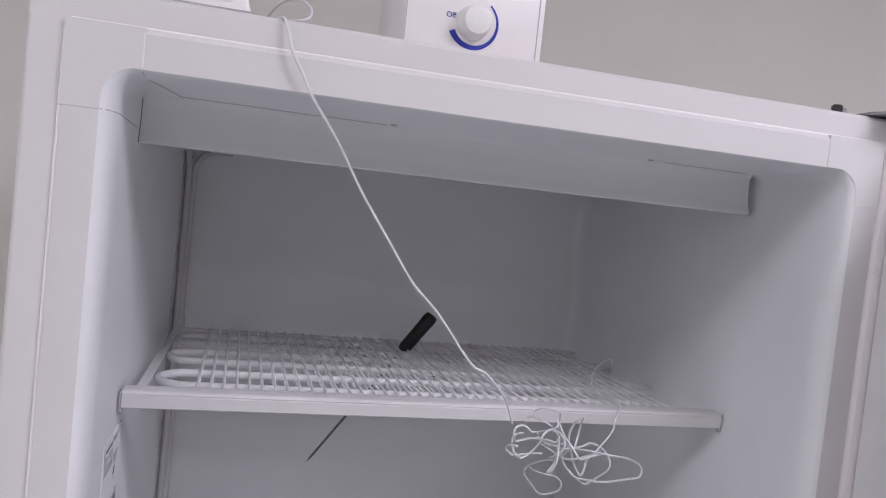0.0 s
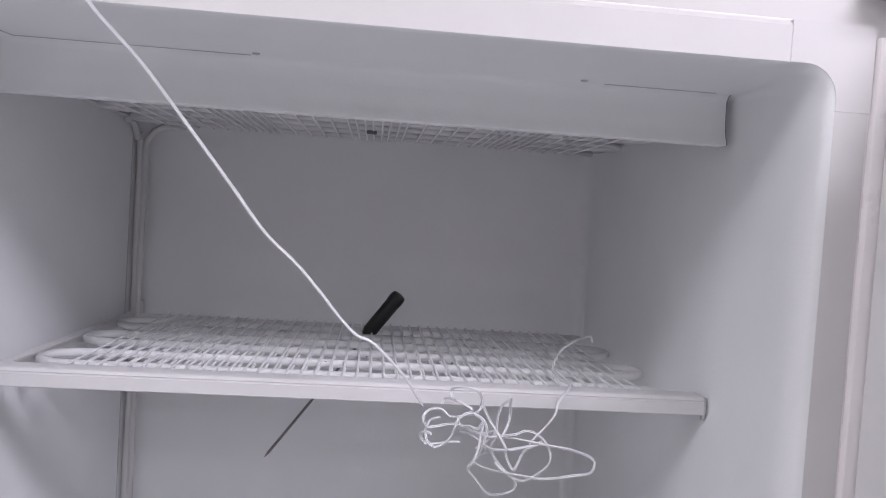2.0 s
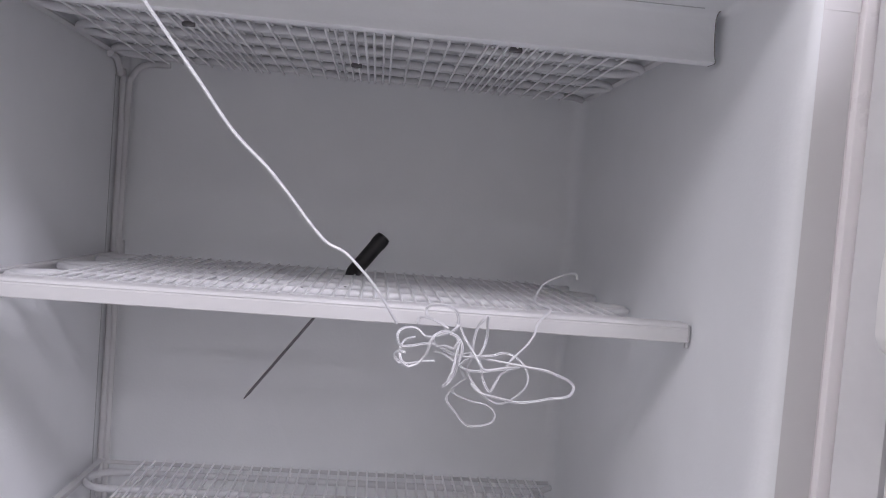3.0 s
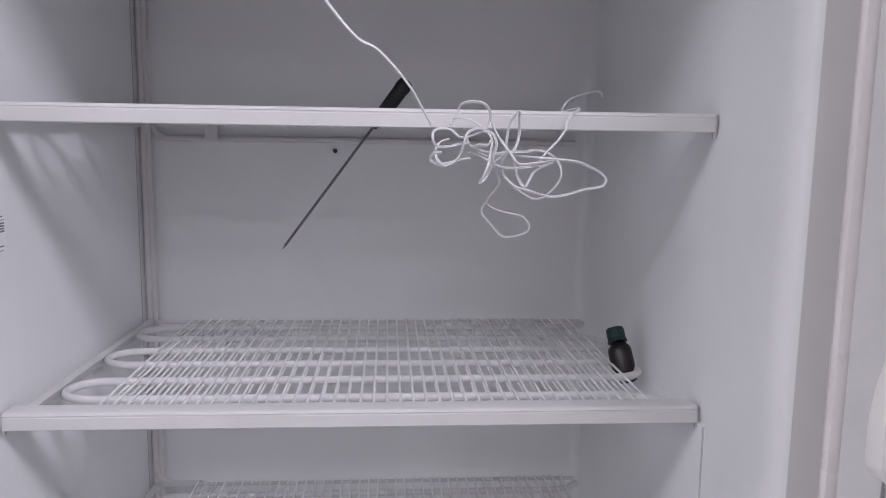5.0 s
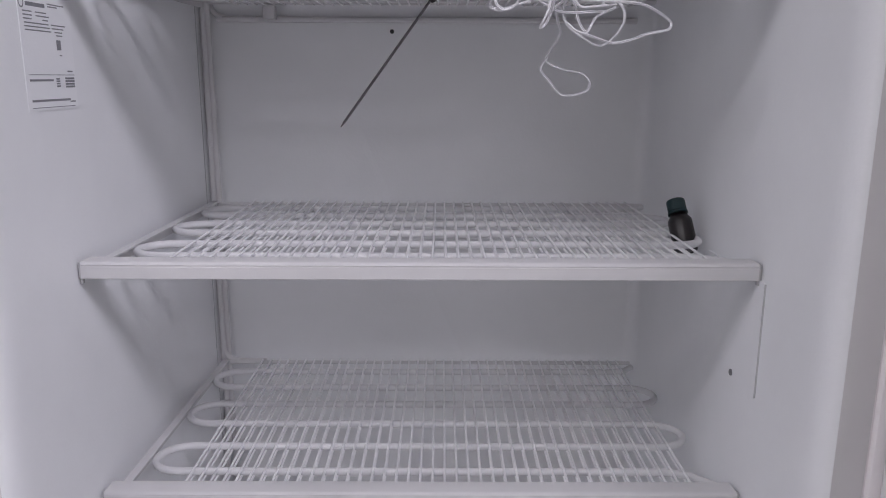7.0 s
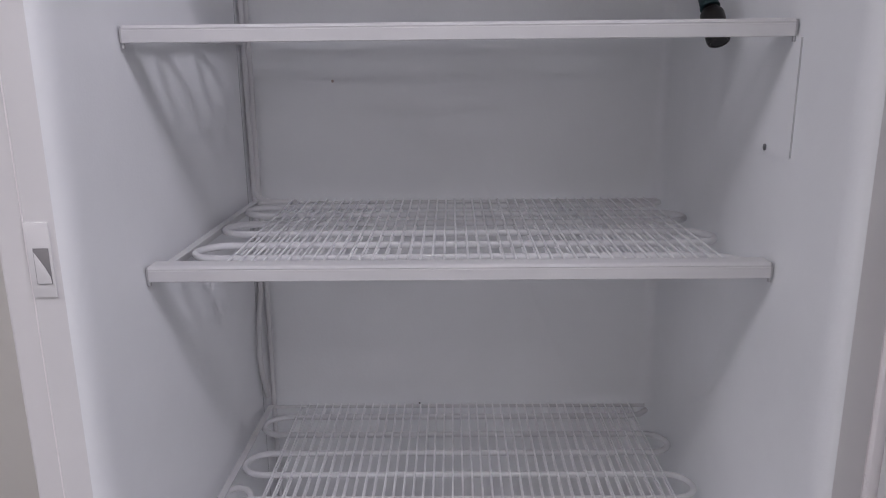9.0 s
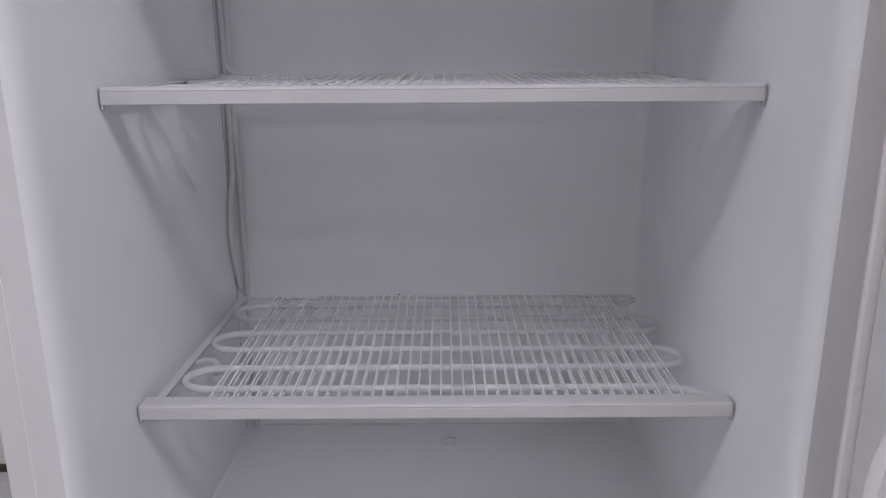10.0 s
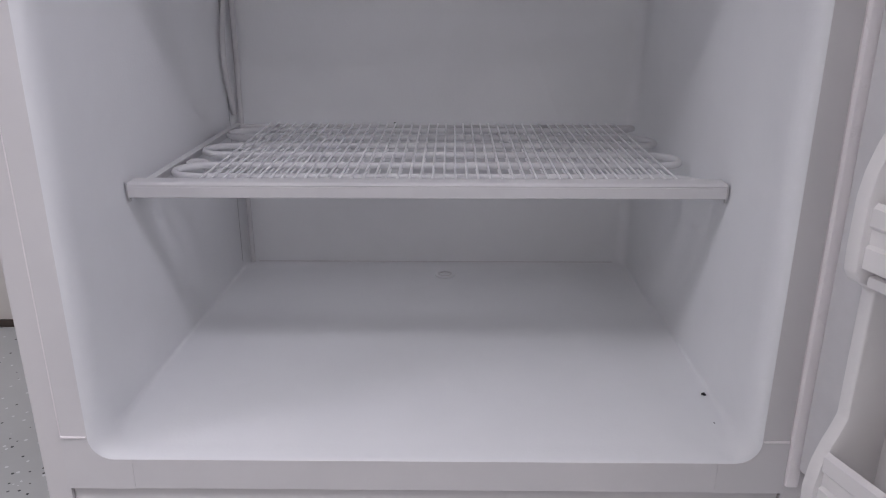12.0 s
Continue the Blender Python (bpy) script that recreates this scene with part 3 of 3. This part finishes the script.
def shelf(top, shift):
    """Front bar, side rail, serpentine tube, and two layers of cross wires."""
    s = tagged(empty("evaporator_shelf", (0, 0, top)), "white coated wire and tube shelf fixed between freezer walls", "shelf", "freezer shelves")
    y = SHELF_FRONT
    bar = [(y, -0.0030), (y + 0.0012, -0.0008), (y + 0.003, 0.0), (y + 0.022, 0.0), (y + 0.022, -0.0014), (y + 0.0035, -0.0020), (y + 0.0035, -0.0145),
           (y + 0.010, -0.0150), (y + 0.010, -0.0166), (y + 0.0008, -0.0166), (y, -0.0158), (y, -0.0050), (y + 0.0005, -0.0046), (y + 0.0005, -0.0036)]
    part("front_bar", prism(bar, -0.3180, 0.3178, "x"), SHELFCOAT, s, "white flanged front bar")
    for side in (-1, 1):
        lo, hi = sorted((side * 0.3184, side * 0.3200))
        part("bar_end", box((lo, y + 0.001, -0.0160), (hi, y + 0.007, -0.0010)), GASKET, s, "grey end gap")
        part("bar_tab", box((side * 0.3186 - 0.0012, y + 0.002, -0.0215), (side * 0.3186 + 0.0012, y + 0.006, -0.0166), 0.0004), GASKET, s)
    rail = [(-0.3090, 0.0824), (-0.2995, 0.0824), (-0.2945, 0.4310), (-0.3030, 0.4310)]
    part("side_rail", prism(rail, -0.0042, -0.0022, "z"), SHELFCOAT, s, "flat white side rail")
    rail = [(-0.3090, 0.0824), (-0.3070, 0.0824), (-0.3010, 0.4310), (-0.3030, 0.4310)]
    part("side_rail", prism(rail, -0.0150, -0.0043, "z"), SHELFCOAT, s)
    part("coolant_tube", sweep(coil_line(ROWS, -0.0068), circle(0.0043, 10)), TUBECOAT_DIM, s, "white serpentine coolant tube")
    part("rear_rod", sweep([(-0.293, 0.4350, -0.0074), (0.30, 0.4350, -0.0074)], circle(0.0028, 8)), SHELFCOAT, s)
    for k in range(WIRE_COUNT):
        for z in (-0.0033, -0.0104):
            w = new("wire", WIRE)
            w.parent = s
            w.location = (WIRE_FIRST + shift + k * WIRE_PITCH + random.uniform(-0.00005, 0.00005), 0, z)
            w.rotation_euler = (0, 0, random.uniform(-0.0003, 0.0003))
    return s


for shelf_top, wire_shift in zip(SHELVES, (-0.0060, 0.0035, 0.0035, -0.0020)):
    shelf(shelf_top, wire_shift)


def tube_tails(f):
    """Tube ends that join the shelves to the risers; the top one runs on along the back wall."""
    top = SHELVES[0]
    # Long run added to imitate a lit strip and shadow on the wall.
    line = [(-0.2965, 0.4470, top + 0.012), (-0.2950, 0.4472, top - 0.010), (-0.2890, 0.4474, top - 0.021), (-0.2780, 0.4475, top - 0.0265), (-0.2600, 0.4475, top - 0.0285), (0.0, 0.4475, top - 0.0285), (0.285, 0.4475, top - 0.0285)]
    part("tube_tail", sweep(smooth_line(line, 5), circle(0.0042, 10)), SHELFCOAT, f)
    part("tube_clip", box((-0.221, 0.4300, top - 0.0300), (-0.204, 0.4440, top - 0.0110), 0.002), SHELFCOAT, f, "small white clip that holds the tube")
    top = SHELVES[2]
    line = [(-0.302, 0.438, top + 0.030), (-0.302, 0.438, top + 0.012), (-0.294, 0.438, top - 0.001), (-0.278, 0.438, top - 0.006), (-0.24, 0.438, top - 0.007)]
    part("tube_tail", sweep(smooth_line(line, 5), circle(0.0042, 10)), SHELFCOAT, f)
    top = SHELVES[3]
    line = [(-0.302, 0.200, top - 0.012), (-0.292, 0.203, top - 0.010), (-0.278, 0.199, top - 0.010), (-0.270, 0.186, top - 0.012), (-0.270, 0.172, top - 0.020)]
    part("tube_tail", sweep(smooth_line(line, 5), circle(0.0042, 10)), SHELFCOAT, f)


tube_tails(FREEZER)


def ceiling_coil():
    """The coil under the ceiling of the liner."""
    z = 1.5820
    s = tagged(empty("ceiling_coil", (0, 0, z)), "white wire and tube cooling coil under the freezer ceiling", "cooling coil")
    rows = [0.130, 0.185, 0.240, 0.295, 0.350, 0.405]
    part("coolant_tube", sweep(coil_line(rows, 0.0), circle(0.0043, 10)), TUBECOAT_DIM, s, "white serpentine coolant tube")
    part("side_rail", box((-0.3120, 0.075, 0.001), (-0.3010, 0.436, 0.003)), SHELFCOAT, s)
    part("side_rail", box((0.3020, 0.075, 0.001), (0.3110, 0.436, 0.003)), SHELFCOAT, s)
    x = -0.262
    while x < 0.272:
        close = min(abs(x + 0.152), abs(x - 0.004), abs(x - 0.160)) < 0.032
        for dz in (-0.0035, 0.0035):
            w = new("wire", TOPWIRE)
            w.parent = s
            w.location = (x + random.uniform(-0.0004, 0.0004), 0, dz)
            w.rotation_euler = (0, 0, random.uniform(-0.0015, 0.0015))
        x += 0.0092 if close else 0.0182
    for x, y in ((-0.157, 0.171), (0.000, 0.301), (0.157, 0.143)):
        part("clip", box((x - 0.006, y - 0.003, -0.0080), (x + 0.006, y + 0.003, -0.0035), 0.001), SLOT, s, "small dark clip")
    part("rust_stain", box((-0.070, 0.1290, -0.0047), (-0.012, 0.1335, -0.0040), 0.0003), RUST, s, "brown rust stain on the tube")
    for x, y in ((-0.22, 0.12), (-0.22, 0.40), (0.22, 0.12), (0.22, 0.40)):
        part("hanger", box((x - 0.003, y - 0.003, 0.003), (x + 0.003, y + 0.003, 0.030)), SHELFCOAT, s)


ceiling_coil()


# ---- probe thermometer stuck through the upper shelf ----
def thermometer():
    tip, head = Vector((-0.1105, 0.360, 1.1665)), Vector((0.0470, 0.364, 1.3800))
    way = (head - tip).normalized()
    length = (head - tip).length
    m = Matrix.Translation(tip) @ way.to_track_quat("Z", "Y").to_matrix().to_4x4()
    t = tagged(empty("probe_thermometer"), "black-handled probe thermometer stuck through the wire shelf", "thermometer")
    t.location = tip
    inv = Matrix.Translation(-tip)
    h0 = length - 0.066
    part("stem", lathe([(0.0004, 0), (0.0017, 0.008), (0.0017, h0)], 12, inv @ m), STEM, t, "thin dull steel stem")
    part("handle", lathe([(0.004, h0 - 0.006), (0.0065, h0), (0.0092, h0 + 0.007), (0.0094, h0 + 0.052), (0.0100, h0 + 0.053), (0.0100, h0 + 0.061), (0.0086, h0 + 0.0660), (0.005, h0 + 0.0675)], 20, inv @ m), BLACK, t, "black ribbed plastic handle")


thermometer()


# ---- small bottle standing in a bend of the tube ----
def bottle():
    foot, crown = Vector((0.2945, 0.1990, 1.0400)), Vector((0.2882, 0.2345, 1.0925))
    way = (crown - foot).normalized()
    m = way.to_track_quat("Z", "Y").to_matrix().to_4x4()
    b = tagged(empty("small_bottle", foot), "small dark amber bottle with teal cap, standing in a tube bend", "bottle")
    part("body", lathe([(0.009, 0.0012), (0.0100, 0.0), (0.0120, 0.0010), (0.0132, 0.0040), (0.0136, 0.0350), (0.0131, 0.0388), (0.0110, 0.0420), (0.0088, 0.0442), (0.0084, 0.0475)], 28, m), AMBER, b, "dark amber glass body")
    part("cap", lathe([(0.0098, 0.0492), (0.0105, 0.0500), (0.0105, 0.0610), (0.0098, 0.0632), (0.006, 0.0640), (0.001, 0.0640)], 28, m), TEAL, b, "dark teal screw cap")
    part("collar", lathe([(0.0090, 0.0462), (0.0112, 0.0466), (0.0112, 0.0484), (0.0090, 0.0488)], 28, m), TEAL, b)


bottle()


# ---- the cord ----
FLAT = [(0.0021, 0.0), (0.0017, 0.0007), (0.0010, 0.00095), (0.0003, 0.0006), (0, 0.00035), (-0.0003, 0.0006), (-0.0010, 0.00095), (-0.0017, 0.0007),
        (-0.0021, 0.0), (-0.0017, -0.0007), (-0.0010, -0.00095), (-0.0003, -0.0006), (0, -0.00035), (0.0003, -0.0006), (0.0010, -0.00095), (0.0017, -0.0007)]


def strand(points, parent, twist=0.03, steps=8, wide=0.58):
    part("cord_strand", sweep(smooth_line(points, steps), [(a * wide, b * 0.95) for a, b in FLAT], twist=twist), CORD, parent)


def at_depth(pairs, y, wave=0.012, turn=1.3):
    """(x, z) pairs laid out near the depth y, so that crossing strands pass over one another."""
    return [(x, y + wave * math.sin(turn * k + 0.7), z) for k, (x, z) in enumerate(pairs)]


def cord():
    c = tagged(empty("sensor_cord"), "thin white twin-lead cord hanging in a loose tangle", "cord")
    strand([(-0.2260, 0.0300, 1.6665), (-0.2180, -0.0200, 1.6665), (-0.2110, -0.0540, 1.6665), (-0.2075, -0.0690, 1.6630), (-0.2035, -0.0735, 1.6510), (-0.2005, -0.0835, 1.6380), (-0.1905, -0.0840, 1.6200), (-0.1805, -0.0800, 1.6030), (-0.1557, -0.0560, 1.5742), (-0.1298, -0.0320, 1.5379), (-0.0986, -0.0200, 1.4964), (-0.0729, -0.0130, 1.4624), (-0.0477, -0.0070, 1.4385), (-0.0306, -0.0020, 1.4193), (-0.0130, 0.0030, 1.3979), (0.0007, 0.0060, 1.3843), (0.0138, 0.0090, 1.3782), (0.0286, 0.0140, 1.3644), (0.0421, 0.0220, 1.3487), (0.0545, 0.0360, 1.3290), (0.0600, 0.0440, 1.3200)], c, 0.006, 8, 0.70)
    strand(at_depth([(0.0851, 1.3100), (0.0915, 1.3096), (0.0984, 1.3122), (0.1062, 1.3162), (0.1101, 1.3207), (0.1110, 1.3241)], 0.046, 0.006, 1.1), c)
    strand(at_depth([(0.0849, 1.3285), (0.0838, 1.3337), (0.0876, 1.3381), (0.0958, 1.3397), (0.1047, 1.3375), (0.1097, 1.3319), (0.1124, 1.3224), (0.1186, 1.3105), (0.1263, 1.2995), (0.1315, 1.2914), (0.1366, 1.2875), (0.1515, 1.2888), (0.1669, 1.2905)], 0.038, 0.006, 1.1), c)
    strand(at_depth([(0.0775, 1.3205), (0.0793, 1.3249), (0.0847, 1.3264), (0.0947, 1.3238), (0.1032, 1.3191)], 0.046, 0.006, 1.1), c)
    strand(at_depth([(0.0849, 1.3099), (0.0774, 1.3161), (0.0676, 1.3168), (0.0617, 1.3133), (0.0619, 1.3070), (0.0659, 1.3018), (0.0752, 1.3015), (0.0850, 1.3036), (0.0934, 1.3052)], 0.044, 0.006, 1.1), c)
    strand(at_depth([(0.0769, 1.3084), (0.0690, 1.3053), (0.0647, 1.2984), (0.0659, 1.2901), (0.0709, 1.2857), (0.0664, 1.2861), (0.0619, 1.2885), (0.0609, 1.2924), (0.0638, 1.2964), (0.0692, 1.2965)], 0.048, 0.006, 1.1), c)
    strand(at_depth([(0.0634, 1.2872), (0.0728, 1.2869), (0.0835, 1.2900), (0.0933, 1.2921)], 0.040, 0.006, 1.1), c)
    strand(at_depth([(0.0715, 1.2850), (0.0798, 1.2880), (0.0859, 1.2968), (0.0877, 1.3050), (0.0904, 1.3132), (0.0986, 1.3172), (0.1070, 1.3150), (0.1125, 1.3079), (0.1109, 1.2973), (0.1082, 1.2861), (0.1045, 1.2763), (0.1022, 1.2714), (0.1071, 1.2739), (0.1108, 1.2813), (0.1125, 1.2910), (0.1151, 1.3046), (0.1114, 1.3132), (0.1050, 1.3154)], 0.036, 0.006, 1.1), c)
    strand(at_depth([(0.0915, 1.3052), (0.1001, 1.3005), (0.1101, 1.2973), (0.1201, 1.2960), (0.1300, 1.2977), (0.1425, 1.2979), (0.1525, 1.2996), (0.1616, 1.2978), (0.1688, 1.2930), (0.1732, 1.2846), (0.1735, 1.2757), (0.1698, 1.2672), (0.1630, 1.2596), (0.1565, 1.2570), (0.1489, 1.2579), (0.1412, 1.2618), (0.1345, 1.2666), (0.1283, 1.2730), (0.1245, 1.2798), (0.1229, 1.2862), (0.1241, 1.2936), (0.1285, 1.2986)], 0.045, 0.006, 1.1), c)
    strand(at_depth([(0.0942, 1.2970), (0.1033, 1.2942), (0.1135, 1.2884), (0.1211, 1.2846), (0.1338, 1.2838), (0.1489, 1.2851), (0.1615, 1.2858), (0.1695, 1.2895)], 0.050, 0.006, 1.1), c)
    strand(at_depth([(0.1253, 1.2966), (0.1263, 1.3107), (0.1284, 1.3228), (0.1317, 1.3291), (0.1345, 1.3326), (0.1357, 1.3254), (0.1370, 1.3158), (0.1354, 1.3060), (0.1307, 1.2977)], 0.040, 0.006, 1.1), c)
    strand(at_depth([(0.1293, 1.2957), (0.1417, 1.2940), (0.1567, 1.2928), (0.1693, 1.2920), (0.1869, 1.2899), (0.1997, 1.2852), (0.2100, 1.2804), (0.2148, 1.2756), (0.2120, 1.2706), (0.2055, 1.2685), (0.1930, 1.2663), (0.1805, 1.2616), (0.1680, 1.2590), (0.1579, 1.2608), (0.1452, 1.2646), (0.1326, 1.2683), (0.1249, 1.2751)], 0.040, 0.006, 1.1), c)
    strand(at_depth([(0.1686, 1.2885), (0.1587, 1.2843), (0.1512, 1.2802), (0.1464, 1.2732), (0.1420, 1.2676), (0.1367, 1.2765), (0.1349, 1.2864), (0.1321, 1.2947)], 0.048, 0.006, 1.1), c)
    strand(at_depth([(0.1025, 1.2971), (0.1126, 1.2934), (0.1261, 1.2976), (0.1212, 1.2925), (0.1148, 1.2874), (0.1099, 1.2824)], 0.052, 0.006, 1.1), c)
    strand(at_depth([(0.0913, 1.3096), (0.0955, 1.3019), (0.1023, 1.3035), (0.1083, 1.3031), (0.1121, 1.3080)], 0.044, 0.006, 1.1), c)
    strand([(0.1176, 0.0500, 1.2860), (0.1202, 0.0600, 1.2784), (0.1259, 0.0800, 1.2701), (0.1263, 0.1000, 1.2635), (0.1221, 0.1150, 1.2550), (0.1209, 0.1300, 1.2474), (0.1256, 0.1300, 1.2419), (0.1399, 0.1300, 1.2370), (0.1542, 0.1300, 1.2343), (0.1618, 0.1300, 1.2288), (0.1638, 0.1300, 1.2225), (0.1594, 0.1300, 1.2162), (0.1446, 0.1300, 1.2126), (0.1349, 0.1300, 1.2148), (0.1249, 0.1300, 1.2260), (0.1173, 0.1300, 1.2344), (0.1160, 0.1300, 1.2406), (0.1209, 0.1300, 1.2485)], c)
    strand([(0.1547, 0.0420, 1.2898), (0.1595, 0.0420, 1.2967), (0.1696, 0.0440, 1.3068), (0.1774, 0.0470, 1.3168), (0.1793, 0.0500, 1.3243), (0.1851, 0.0560, 1.3306), (0.1955, 0.0720, 1.3370), (0.1930, 0.1050, 1.3365), (0.1954, 0.1400, 1.3371), (0.2009, 0.1550, 1.3436), (0.2118, 0.1750, 1.3514), (0.2317, 0.1950, 1.3585), (0.2511, 0.2100, 1.3619), (0.2558, 0.2120, 1.3555)], c)
    strand([(-0.222, 0.010, 1.6790), (-0.210, -0.010, 1.6900), (-0.196, -0.024, 1.6905), (-0.187, -0.034, 1.6830), (-0.188, -0.040, 1.6740), (-0.198, -0.044, 1.6690), (-0.214, -0.030, 1.6690)], c)


cord()


def logger():
    """Small plastic logger box on the freezer's top."""
    b = tagged(empty("logger_box", (-0.268, -0.010, 1.6652)), "small glossy white plastic sensor box on the freezer top", "sensor box")
    outline = [(-0.038, 0.0), (-0.030, 0.016), (-0.027, 0.030), (0.028, 0.030), (0.032, 0.016), (0.037, 0.0)]
    part("housing", prism(outline, -0.012, 0.055, "y", bevel=0.003), BOX, b, "glossy white sloped housing")
    part("lid_seam", box((-0.0345, -0.0128, 0.0090), (0.0350, -0.0118, 0.0098)), GASKET, b)
    part("window", box((-0.024, -0.0130, 0.0150), (0.018, -0.0121, 0.0230), 0.0003), KNOB, b)


logger()


def crumb(at, size):
    bm = bmesh.new()
    bmesh.ops.create_icosphere(bm, subdivisions=1, radius=size)
    for v in bm.verts:
        v.co *= random.uniform(0.6, 1.2)
        v.co.z *= 0.5
    ob = mesh_object("dirt_speck", bm, DARK, False)
    ob.location = at
    tagged(ob, "tiny dark speck of dirt lying on a white surface", "dirt", "specks")


crumb((0.3120, 0.036, 0.2515), 0.0032)
crumb((0.3050, -0.022, 0.2508), 0.0011)
crumb((-0.060, 0.435, SHELVES[3] - 0.002), 0.0020)
crumb((0.010, 0.185, SHELVES[0] - 0.001), 0.0016)
crumb((-0.030, 0.150, SHELVES[0] - 0.001), 0.0013)
